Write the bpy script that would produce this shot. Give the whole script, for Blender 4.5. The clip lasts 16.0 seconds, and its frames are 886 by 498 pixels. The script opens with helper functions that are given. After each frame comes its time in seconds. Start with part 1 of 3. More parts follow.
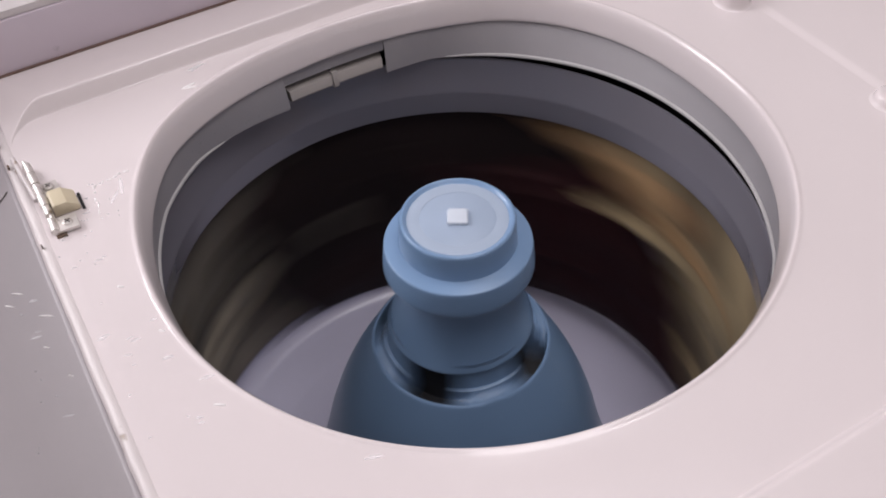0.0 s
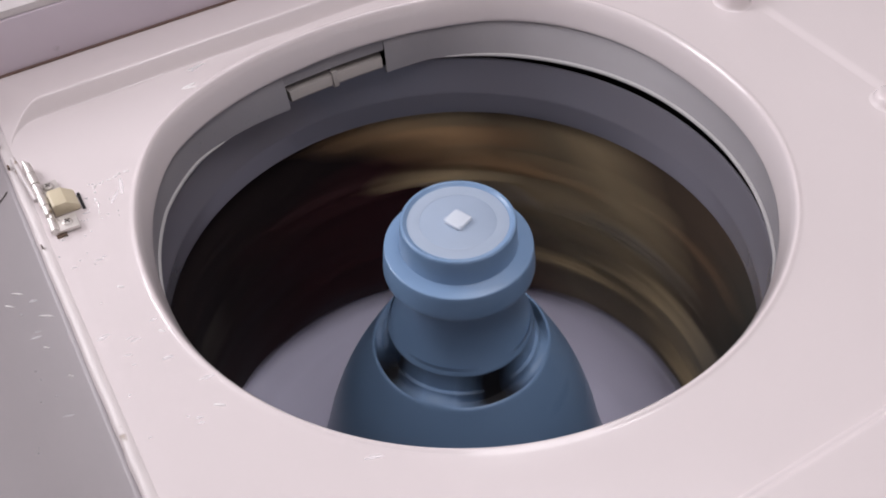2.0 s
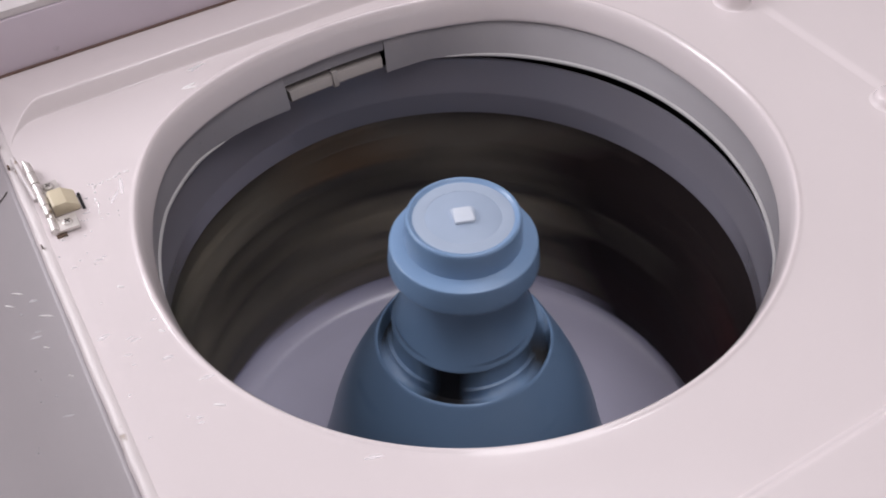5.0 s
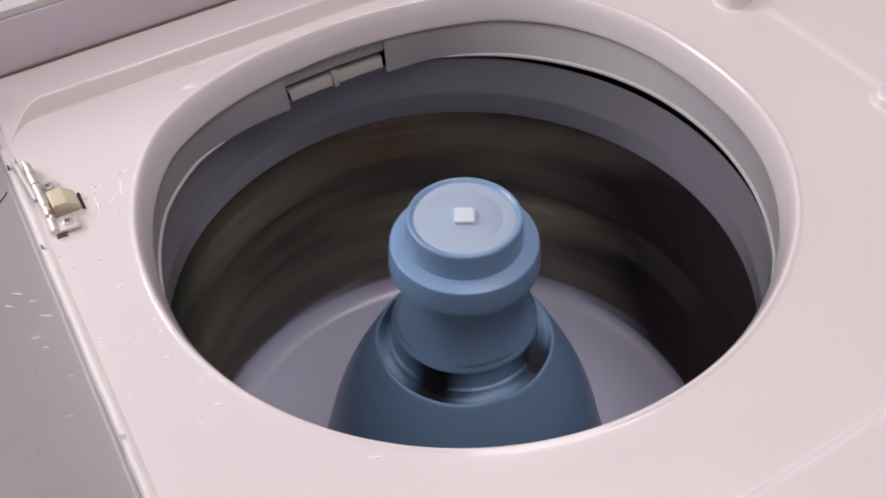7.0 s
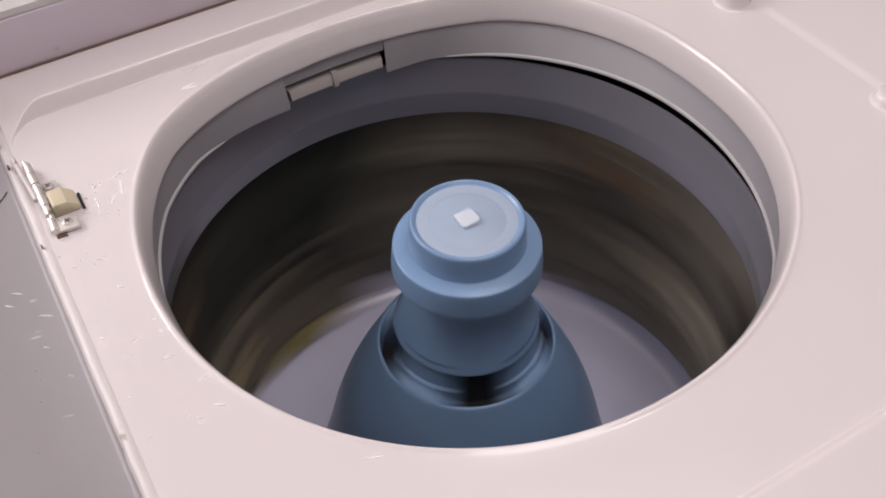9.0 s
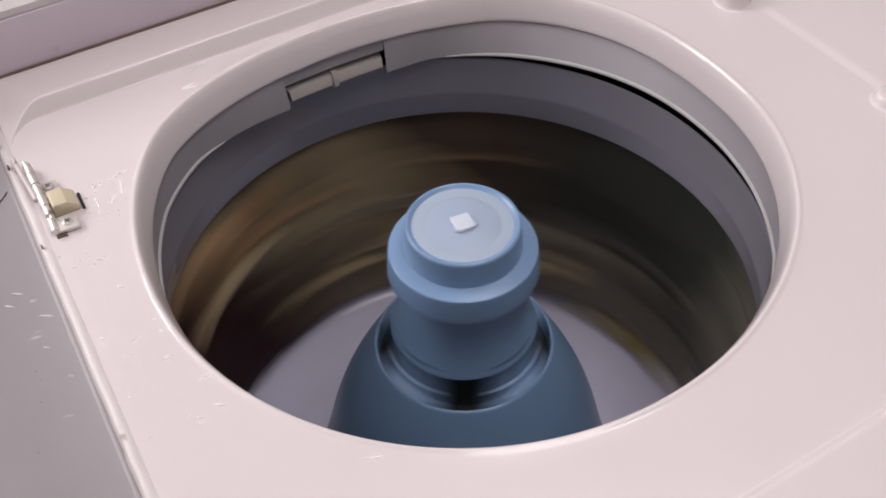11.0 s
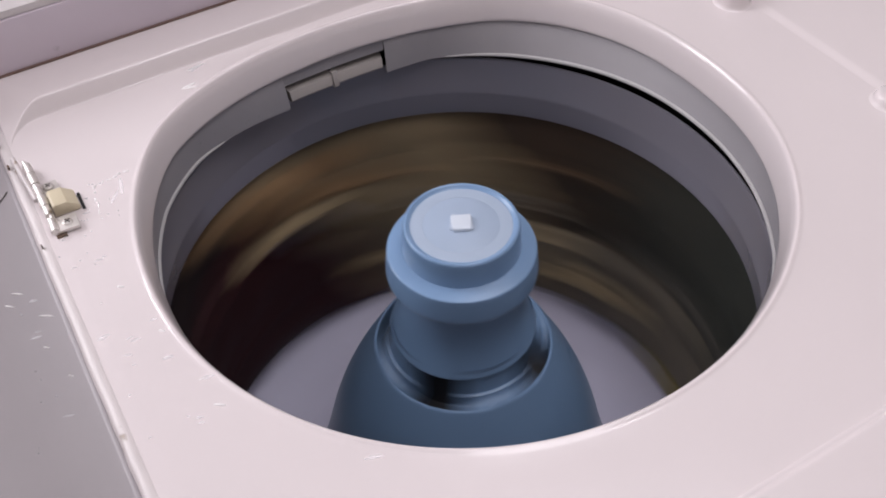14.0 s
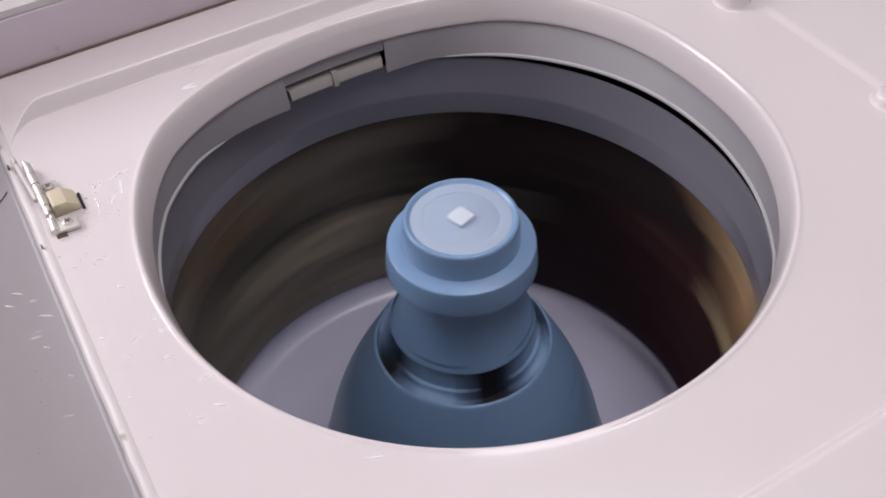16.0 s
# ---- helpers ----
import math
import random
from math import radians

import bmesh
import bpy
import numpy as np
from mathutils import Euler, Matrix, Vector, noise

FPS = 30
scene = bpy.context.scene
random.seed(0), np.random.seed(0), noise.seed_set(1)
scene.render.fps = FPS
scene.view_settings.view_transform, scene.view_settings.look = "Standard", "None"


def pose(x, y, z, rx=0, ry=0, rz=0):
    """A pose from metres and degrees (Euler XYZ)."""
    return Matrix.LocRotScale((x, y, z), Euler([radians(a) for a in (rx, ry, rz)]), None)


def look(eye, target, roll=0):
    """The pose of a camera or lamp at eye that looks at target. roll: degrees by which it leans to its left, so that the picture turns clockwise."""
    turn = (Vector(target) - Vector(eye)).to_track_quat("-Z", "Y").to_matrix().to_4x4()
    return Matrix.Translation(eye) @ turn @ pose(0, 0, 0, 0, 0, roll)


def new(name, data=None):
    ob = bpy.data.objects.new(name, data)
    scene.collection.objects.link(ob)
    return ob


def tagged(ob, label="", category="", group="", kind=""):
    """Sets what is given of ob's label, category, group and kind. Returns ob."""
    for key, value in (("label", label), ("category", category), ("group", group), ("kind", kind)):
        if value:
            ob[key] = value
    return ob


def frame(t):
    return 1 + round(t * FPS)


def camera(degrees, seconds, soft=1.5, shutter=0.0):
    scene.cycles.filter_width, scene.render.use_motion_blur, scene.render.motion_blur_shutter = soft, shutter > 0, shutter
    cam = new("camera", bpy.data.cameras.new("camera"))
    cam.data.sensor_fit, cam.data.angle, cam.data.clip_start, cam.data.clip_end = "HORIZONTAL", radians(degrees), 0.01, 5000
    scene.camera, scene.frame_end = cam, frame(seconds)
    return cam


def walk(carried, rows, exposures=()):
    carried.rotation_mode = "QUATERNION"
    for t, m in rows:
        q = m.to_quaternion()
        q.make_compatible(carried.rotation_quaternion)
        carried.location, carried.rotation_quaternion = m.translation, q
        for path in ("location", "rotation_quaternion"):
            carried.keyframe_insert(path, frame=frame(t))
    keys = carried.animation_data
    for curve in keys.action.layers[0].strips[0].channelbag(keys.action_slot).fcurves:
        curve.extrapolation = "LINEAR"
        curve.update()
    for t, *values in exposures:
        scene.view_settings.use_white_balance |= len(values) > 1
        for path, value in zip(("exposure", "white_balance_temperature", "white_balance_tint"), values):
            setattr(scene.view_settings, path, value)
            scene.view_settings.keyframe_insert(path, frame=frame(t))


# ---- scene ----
cam = camera(45.0, 16.0, 1.85, 1.4)
EYE, AIM = (-0.2719, -0.4413, 0.4748), (-0.04135, -0.04603, 0.0)
walk(cam, [(0.0, look(EYE, AIM, -1.67)), (16.0, look(EYE, AIM, -1.67))],
     exposures=[(0.0, 0.0, 6500, 10), (2.0, 0.0, 6420, 10), (4.0, 0.0, 6350, 10), (7.0, 0.0, 6550, 10), (9.0, 0.0, 6720, 10),
                (12.5, 0.0, 6500, 10), (14.5, 0.0, 6370, 10), (16.0, 0.0, 6350, 10)])

# ---- world and light ----
world = bpy.data.worlds.new("room_air")
scene.world = world
world.use_nodes = True
world.node_tree.nodes["Background"].inputs[0].default_value = (0.9, 0.88, 1.0, 1)
world.node_tree.nodes["Background"].inputs[1].default_value = 0.3


def area_lamp(name, eye, target, sx, sy, watts, colour):
    data = bpy.data.lights.new(name, "AREA")
    data.shape, data.size, data.size_y, data.energy, data.color = "RECTANGLE", sx, sy, watts, colour
    ob = new(name, data)
    ob.matrix_world = look(eye, target)
    return tagged(ob, kind="structure")


# No ceiling lamp is in view; added overhead and placed to match the shading.
area_lamp("added_overhead_light", (0.22, -0.20, 1.42), (0.17, -0.17, 0.0), 1.15, 0.55, 10.5, (1.0, 0.955, 0.99))
# No window is known; added lamp for light from the back left.
area_lamp("added_back_light", (-1.20, 1.19, 0.98), (-0.75, 0.0, 0.55), 0.94, 0.80, 26.0, (0.985, 0.95, 1.0))


# ---- materials ----
def material(name, colour, rough=0.5, metal=0.0, coat=0.0, var=0.06, scale=30.0, bump=0.0, bump_scale=200.0,
             second=None, second_scale=8.0, second_low=0.45, second_high=0.7, coords="Object", trans=0.0, spec=0.5):
    m = bpy.data.materials.new(name)
    m.use_nodes = True
    nt = m.node_tree
    n, l = nt.nodes, nt.links
    b = n["Principled BSDF"]
    b.inputs["Roughness"].default_value = rough
    b.inputs["Metallic"].default_value = metal
    b.inputs["Coat Weight"].default_value = coat
    b.inputs["Coat Roughness"].default_value = 0.06
    b.inputs["Transmission Weight"].default_value = trans
    b.inputs["Specular IOR Level"].default_value = spec
    tc = n.new("ShaderNodeTexCoord")
    ns = n.new("ShaderNodeTexNoise")
    ns.inputs["Scale"].default_value = scale
    ns.inputs["Detail"].default_value = 6
    l.new(tc.outputs[coords], ns.inputs["Vector"])
    ramp = n.new("ShaderNodeValToRGB")
    ramp.color_ramp.elements[0].position = 0.15
    ramp.color_ramp.elements[1].position = 0.85
    ramp.color_ramp.elements[0].color = tuple(c * (1 - var) for c in colour) + (1,)
    ramp.color_ramp.elements[1].color = tuple(min(1, c * (1 + var)) for c in colour) + (1,)
    l.new(ns.outputs["Fac"], ramp.inputs["Fac"])
    out = ramp.outputs["Color"]
    if second:
        n2 = n.new("ShaderNodeTexNoise")
        n2.inputs["Scale"].default_value = second_scale
        n2.inputs["Detail"].default_value = 5
        l.new(tc.outputs[coords], n2.inputs["Vector"])
        mr = n.new("ShaderNodeMapRange")
        mr.inputs["From Min"].default_value = second_low
        mr.inputs["From Max"].default_value = second_high
        l.new(n2.outputs["Fac"], mr.inputs["Value"])
        mix = n.new("ShaderNodeMix")
        mix.data_type = "RGBA"
        l.new(mr.outputs["Result"], mix.inputs["Factor"])
        l.new(out, mix.inputs["A"])
        mix.inputs["B"].default_value = tuple(second) + (1,)
        out = mix.outputs["Result"]
    l.new(out, b.inputs["Base Color"])
    rr = n.new("ShaderNodeMapRange")
    rr.inputs["To Min"].default_value = max(0.02, rough - 0.06)
    rr.inputs["To Max"].default_value = min(1, rough + 0.08)
    l.new(ns.outputs["Fac"], rr.inputs["Value"])
    l.new(rr.outputs["Result"], b.inputs["Roughness"])
    if bump:
        n3 = n.new("ShaderNodeTexNoise")
        n3.inputs["Scale"].default_value = bump_scale
        n3.inputs["Detail"].default_value = 4
        l.new(tc.outputs[coords], n3.inputs["Vector"])
        bp = n.new("ShaderNodeBump")
        bp.inputs["Strength"].default_value = bump
        bp.inputs["Distance"].default_value = 0.001
        l.new(n3.outputs["Fac"], bp.inputs["Height"])
        l.new(bp.outputs["Normal"], b.inputs["Normal"])
    return m


ENAMEL = material("white_enamel", (0.685, 0.625, 0.628), 0.22, coat=0.5, var=0.025, scale=5)
LID_IN = material("grey_lid_enamel", (0.252, 0.229, 0.238), 0.42, var=0.05, scale=10, bump=0.05, bump_scale=140)
EDGE = material("chipped_enamel", (0.56, 0.515, 0.51), 0.4, var=0.05, scale=40, second=(0.30, 0.24, 0.20),
                second_scale=60, second_low=0.66, second_high=0.72)
CONSOLE = material("console_grey", (0.60, 0.53, 0.59), 0.4, var=0.06, scale=12, second=(0.25, 0.22, 0.22),
                   second_scale=40, second_low=0.68, second_high=0.80)
TRIM = material("console_trim", (0.60, 0.565, 0.565), 0.34, metal=0.25, var=0.08, scale=50, second=(0.10, 0.09, 0.09), second_scale=45, second_low=0.58, second_high=0.64)
# Near-black that stands in for shade in gaps, hollows and behind the cover.
GAP_SHADE = material("gap_shade_black", (0.012, 0.012, 0.014), 0.7, var=0.2)
COVER = material("grey_tub_cover", (0.288, 0.276, 0.290), 0.45, var=0.05, scale=25, bump=0.06, bump_scale=160)
RING = material("balance_ring_plastic", (0.222, 0.214, 0.246), 0.2, coat=0.8, var=0.05, scale=20)
BASKET = material("basket_enamel", (0.60, 0.585, 0.725), 0.26, var=0.05, scale=18, coat=0.2)
BLUE = material("blue_plastic", (0.184, 0.298, 0.472), 0.29, var=0.04, scale=30, bump=0.05, bump_scale=250)
PALE = material("scuffed_blue_plastic", (0.355, 0.43, 0.54), 0.45, var=0.05, scale=90)
DISC = material("pale_blue_plastic", (0.335, 0.415, 0.535), 0.4, var=0.04, scale=60)
MARK = material("white_mark", (0.60, 0.66, 0.74), 0.35, var=0.04, scale=80)
CHROME = material("worn_chrome", (0.74, 0.71, 0.68), 0.46, metal=0.85, var=0.15, scale=120, second=(0.30, 0.25, 0.20), second_scale=150, second_low=0.60, second_high=0.72)
BEIGE = material("beige_plastic", (0.60, 0.53, 0.38), 0.45, var=0.05, scale=60)
# Paler grey than the cover: part of the bead's highlight is colour.
BEAD = material("bead_highlight_grey", (0.44, 0.43, 0.43), 0.4, var=0.04, scale=60)
FILTER = material("ivory_plastic", (0.33, 0.305, 0.29), 0.45, var=0.04, scale=60)
RUST = material("rust", (0.13, 0.085, 0.06), 0.8, var=0.4, scale=300)
SCREW = material("screw_steel", (0.085, 0.075, 0.07), 0.6, metal=0.3, var=0.2, scale=200)
# One brown for the seam's shadow line and its rust staining.
SEAM = material("seam_shade_brown", (0.17, 0.105, 0.085), 0.8, var=0.3, scale=60)
# White tint stands in for the brightness of clear drops.
WATER = material("water_film", (0.9, 0.9, 0.92), 0.08, var=0.0, coat=1.0)
WATER.node_tree.nodes["Principled BSDF"].inputs["Alpha"].default_value = 0.36
# Nearly opaque white: the highlights on wet streaks put into colour.
WATER_GLINT = material("water_glint_white", (0.95, 0.93, 0.93), 0.12, var=0.0, coat=1.0)
WATER_GLINT.node_tree.nodes["Principled BSDF"].inputs["Alpha"].default_value = 0.9
WALL = material("painted_wall", (0.82, 0.79, 0.78), 0.8, var=0.04, scale=3, bump=0.1, bump_scale=60)
FLOOR = material("floor_vinyl", (0.45, 0.42, 0.39), 0.5, var=0.12, scale=5)


def cloth(name, colour, second):
    return material(name, colour, 0.75, var=0.2, scale=16, bump=0.4, bump_scale=120,
                    second=second, second_scale=8, second_low=0.48, second_high=0.68, spec=0.2)


C_BLACK = cloth("wet_black_cotton", (0.016, 0.010, 0.010), (0.026, 0.012, 0.012))
C_MAROON = cloth("wet_maroon_cotton", (0.030, 0.008, 0.010), (0.014, 0.006, 0.007))
C_TAN = cloth("wet_tan_cotton", (0.345, 0.266, 0.157), (0.235, 0.18, 0.11))
C_ORANGE = cloth("wet_orange_cotton", (0.33, 0.205, 0.105), (0.24, 0.16, 0.09))
C_OLIVE = cloth("wet_olive_cotton", (0.162, 0.144, 0.114), (0.104, 0.093, 0.077))
C_GREY = cloth("wet_charcoal_cotton", (0.072, 0.064, 0.055), (0.105, 0.092, 0.074))
C_GREEN = cloth("wet_green_cotton", (0.030, 0.032, 0.026), (0.055, 0.050, 0.040))
C_BROWN = cloth("wet_brown_cotton", (0.12, 0.075, 0.045), (0.06, 0.045, 0.03))
C_BEIGE = cloth("wet_beige_cotton", (0.27, 0.235, 0.185), (0.17, 0.148, 0.115))
C_YELLOW = cloth("wet_yellow_cotton", (0.26, 0.215, 0.085), (0.17, 0.145, 0.07))
C_COCOA = cloth("wet_cocoa_wool", (0.075, 0.052, 0.036), (0.04, 0.030, 0.024))
C_TAUPE = cloth("wet_taupe_cotton", (0.17, 0.150, 0.125), (0.10, 0.088, 0.074))
C_DUN = cloth("wet_dun_cotton", (0.215, 0.170, 0.112), (0.13, 0.104, 0.072))
C_SAND = cloth("wet_sand_cotton", (0.152, 0.129, 0.098), (0.098, 0.084, 0.066))


# ---- mesh helpers ----
def part(name, bm, mat, parent=None, label="", smooth=True):
    bmesh.ops.recalc_face_normals(bm, faces=bm.faces)
    me = bpy.data.meshes.new(name)
    bm.to_mesh(me)
    bm.free()
    me.materials.append(mat)
    if smooth:
        for f in me.polygons:
            f.use_smooth = True
        me.set_sharp_from_angle(angle=radians(38))
    ob = new(name, me)
    if parent:
        ob.parent = parent
    return tagged(ob, label=label)


def rings_mesh(rings, closed_u=True, cap_first=False, cap_last=False):
    bm = bmesh.new()
    vs = [[bm.verts.new(p) for p in r] for r in rings]
    n = len(rings[0])
    for a, b in zip(vs, vs[1:]):
        for i in range(n if closed_u else n - 1):
            j = (i + 1) % n
            bm.faces.new((a[i], a[j], b[j], b[i]))
    if cap_first:
        bm.faces.new(vs[0])
    if cap_last:
        bm.faces.new(vs[-1])
    return bm


def revolve(profile, n=160, a0=None, a1=None, cap_first=False, cap_last=False):
    """Turn (r, z) pairs about the z axis, all round or from a0 to a1 degrees."""
    if a0 is None:
        angles = [2 * math.pi * i / n for i in range(n)]
    else:
        angles = [radians(a0 + (a1 - a0) * i / n) for i in range(n + 1)]
    rings = [[(r * math.cos(a), r * math.sin(a), z) for a in angles] for r, z in profile]
    return rings_mesh(rings, a0 is None, cap_first, cap_last)


def smooth_profile(points, k=4):
    """A finer profile through the same points (Catmull-Rom)."""
    p = [Vector(q) for q in points]
    out = []
    for i in range(len(p) - 1):
        a, b, c, d = p[max(i - 1, 0)], p[i], p[i + 1], p[min(i + 2, len(p) - 1)]
        for j in range(k):
            t = j / k
            out.append(0.5 * (2 * b + (c - a) * t + (2 * a - 5 * b + 4 * c - d) * t * t + (3 * b - a - 3 * c + d) * t ** 3))
    return [tuple(q) for q in out] + [tuple(p[-1])]


def block(sx, sy, sz, bevel=0.001, m=Matrix(), segs=2):
    bm = bmesh.new()
    bmesh.ops.create_cube(bm, size=1.0, matrix=m @ Matrix.Diagonal((sx, sy, sz, 1)))
    if bevel:
        bmesh.ops.bevel(bm, geom=bm.edges[:], offset=bevel, segments=segs, affect="EDGES", profile=0.6)
    return bm


def rod(r, length, m=Matrix(), n=20, bevel=0.0):
    bm = bmesh.new()
    bmesh.ops.create_cone(bm, cap_ends=True, segments=n, radius1=r, radius2=r, depth=length, matrix=m)
    if bevel:
        es = [e for e in bm.edges if len(e.link_faces) == 2 and any(len(f.verts) > 4 for f in e.link_faces)]
        bmesh.ops.bevel(bm, geom=es, offset=bevel, segments=2, affect="EDGES")
    return bm


def join(*bms):
    out = bmesh.new()
    for b in bms:
        me = bpy.data.meshes.new("tmp")
        b.to_mesh(me)
        b.free()
        out.from_mesh(me)
        bpy.data.meshes.remove(me)
    return out


# ---- the room ----
# Unseen floor, walls and ceiling, added to close the space and bounce light.
def room():
    def slab(name, x0, x1, y0, y1, z0, z1, mat):
        ob = part(name, block(x1 - x0, y1 - y0, z1 - z0, 0, pose((x0 + x1) / 2, (y0 + y1) / 2, (z0 + z1) / 2)), mat, smooth=False)
        return tagged(ob, kind="structure")
    slab("floor", -1.9, 1.7, -2.0, 1.2, -1.02, -0.92, FLOOR)
    slab("ceiling", -1.9, 1.7, -2.0, 1.2, 1.48, 1.58, WALL)
    # the north wall, unseen, with an opening added for the back-left lamp
    slab("wall_north", -1.9, 1.7, 1.2, 1.3, -1.02, 0.54, WALL)
    slab("wall_north", -1.9, 1.7, 1.2, 1.3, 1.42, 1.58, WALL)
    slab("wall_north", -1.9, -1.70, 1.2, 1.3, 0.54, 1.42, WALL)
    slab("wall_north", -0.70, 1.7, 1.2, 1.3, 0.54, 1.42, WALL)
    slab("wall_south", -1.9, 1.7, -2.1, -2.0, -1.02, 1.58, WALL)
    slab("wall_west", -2.0, -1.9, -2.1, 1.3, -1.02, 1.58, WALL)
    slab("wall_east", 1.7, 1.8, -2.1, 1.3, -1.02, 1.58, WALL)


room()

# ---- the washing machine ----
machine = new("washing_machine")
tagged(machine, "white enamelled top-loading washing machine with its lid open, spinning", "washing machine")

# The opening's half width, degree by degree: round in front, flattened at the back.
RIM = [(-180, .2075), (-150, .2072), (-120, .2072), (-90, .2075), (-66, .2098), (-52, .2130), (-39, .2170), (-21, .2220),
       (-10, .2240), (0, .2250), (10, .2275), (20, .2310), (35, .2330), (50, .2285), (60, .2205), (72, .2125), (85, .2078),
       (99, .2072), (114, .2120), (125, .2165), (134, .2185), (148, .2145), (159, .2110), (170, .2085), (180, .2075)]


def rim_radius(deg):
    deg = (deg + 180) % 360 - 180
    pts = RIM
    for i in range(len(pts) - 1):
        if pts[i][0] <= deg <= pts[i + 1][0]:
            a, b, c, d = (pts[max(i - 1, 0)], pts[i], pts[i + 1], pts[min(i + 2, len(pts) - 1)])
            h = c[0] - b[0]
            t = (deg - b[0]) / h
            mb = (c[1] - a[1]) / max(c[0] - a[0], 1e-6) * h
            mc = (d[1] - b[1]) / max(d[0] - b[0], 1e-6) * h
            return (b[1] * (2 * t ** 3 - 3 * t * t + 1) + mb * (t ** 3 - 2 * t * t + t)
                    + c[1] * (-2 * t ** 3 + 3 * t * t) + mc * (t ** 3 - t * t))
    return pts[0][1]


X_RIGHT, Y_FRONT, Y_BACK = 0.300, -0.272, 0.2165
X_OUT, Y_OUT_FRONT, Y_OUT_BACK = 0.43, -0.345, 0.262


def box_point(deg, grow, corner):
    """Where the ray at this angle leaves the recess's rounded outline, grown by this much."""
    c, s = math.cos(radians(deg)), math.sin(radians(deg))
    lo, hi = 0.05, 0.8
    xl, xr, yf, yb = -0.2495, X_RIGHT + grow, Y_FRONT - grow, Y_BACK + grow

    def outside(t):
        x, y = c * t, s * t
        qx = max(xl + corner - x, x - (xr - corner), 0.0)
        qy = max(yf + corner - y, y - (yb - corner), 0.0)
        if x < xl or x > xr or y < yf or y > yb:
            return True
        return math.hypot(qx, qy) > corner
    for _ in range(34):
        mid = (lo + hi) / 2
        if outside(mid):
            hi = mid
        else:
            lo = mid
    return c * lo, s * lo


def deck():
    n = 480
    degs = [-180 + 360 * i / n for i in range(n)]
    rings = []
    lip = smooth_profile([(.004, -.0240), (-.0060, -.0240), (-.0080, -.0228), (-.0079, -.020), (-.0062, -.0125), (-.0044, -.0060), (-.0030, -.0024), (-.0024, -.0012), (-.0015, .0001), (-.0005, .0007), (.0007, .0006), (.0020, .0002), (.0036, 0.0)], 3)
    for dr, z in lip:
        rings.append([((rim_radius(d) + dr) * math.cos(radians(d)), (rim_radius(d) + dr) * math.sin(radians(d)), z) for d in degs])
    edge = [box_point(d, 0.0, 0.030) for d in degs]
    inner = rings[-1]
    for f in (.17, .33, .5, .66, .78, .82, .86, .93, 1.0):
        rings.append([(p[0] + (e[0] - p[0]) * f, p[1] + (e[1] - p[1]) * f, 0.0) for p, e in zip(inner, edge)])
    prof = smooth_profile([(0.0, 0.0), (.0012, .0004), (.0030, .0030), (.0060, .0085), (.0080, .0112), (.0095, .0119), (.0115, .0120)], 3)
    for g, z in prof[1:]:
        ring = []
        for d in degs:
            x, y = box_point(d, g, 0.030 + g)
            k = min(1.0, max(0.0, (x + 0.2495) / 0.040))
            soft = 1.0 - 0.84 * min(1.0, max(0.0, (x - 0.20) / 0.09)) - 0.3 * min(1.0, max(0.0, (-y - 0.2) / 0.05))
            ring.append((x, y, z * max(0.16, soft) * k * k * (3 - 2 * k)))
        rings.append(ring)
    last = rings[-1]
    outer = []
    for d, p in zip(degs, last):
        c, s = math.cos(radians(d)), math.sin(radians(d))
        t = min([v for v in ((X_OUT / c if c > 1e-6 else 9), (-0.2495 / c if c < -1e-6 else 9),
                             (Y_OUT_BACK / s if s > 1e-6 else 9), (Y_OUT_FRONT / s if s < -1e-6 else 9))])
        outer.append((c * t, s * t, p[2]))
    rings.append(outer)
    # the left edge slopes down to the lid in a narrow band
    rings = [[(x, y, z - 0.0003 * max(0.0, (-x - 0.2420) / 0.0075) if x < -0.2420 else z) for x, y, z in r] for r in rings]
    # shear the free left edge to fit the camera's view, and roll it over
    rings = [[(x + (0.038 * y) * max(0.0, min(1.0, (-x - 0.2) / 0.0495)), y, z) for x, y, z in r] for r in rings]
    rings.append([(x * 1.004, y * 1.004, z - 0.003) for x, y, z in rings[-1]])
    rings.append([(x, y, z - 0.022) for x, y, z in rings[-1]])
    ob = part("top_deck", rings_mesh(rings), ENAMEL, machine, "glossy white enamelled top deck with a round opening")
    return ob


deck_ob = deck()
part("cabinet", join(block(0.678, 0.008, 0.86, 0.003, pose(0.09, -0.345, -0.470)), block(0.678, 0.008, 0.86, 0.003, pose(0.09, 0.36, -0.470)),
                     block(0.008, 0.70, 0.86, 0.003, pose(-0.246, 0.008, -0.470)), block(0.008, 0.70, 0.86, 0.003, pose(0.427, 0.008, -0.470)),
                     block(0.678, 0.70, 0.02, 0.003, pose(0.09, 0.008, -0.908))), ENAMEL, machine, "white steel cabinet")


def bumper(x, y, r, h, name="lid_bumper"):
    prof = smooth_profile([(r * 1.5, -0.001), (r * 1.12, 0.001), (r, h * 0.55), (r * 0.8, h * 0.93), (r * 0.3, h)], 3)
    bm = revolve(prof, 36, cap_last=True)
    bm.transform(pose(x, y, 0))
    part(name, bm, ENAMEL, machine)


bumper(0.292, 0.063, 0.0130, 0.015)
bumper(0.298, -0.092, 0.0110, 0.008)


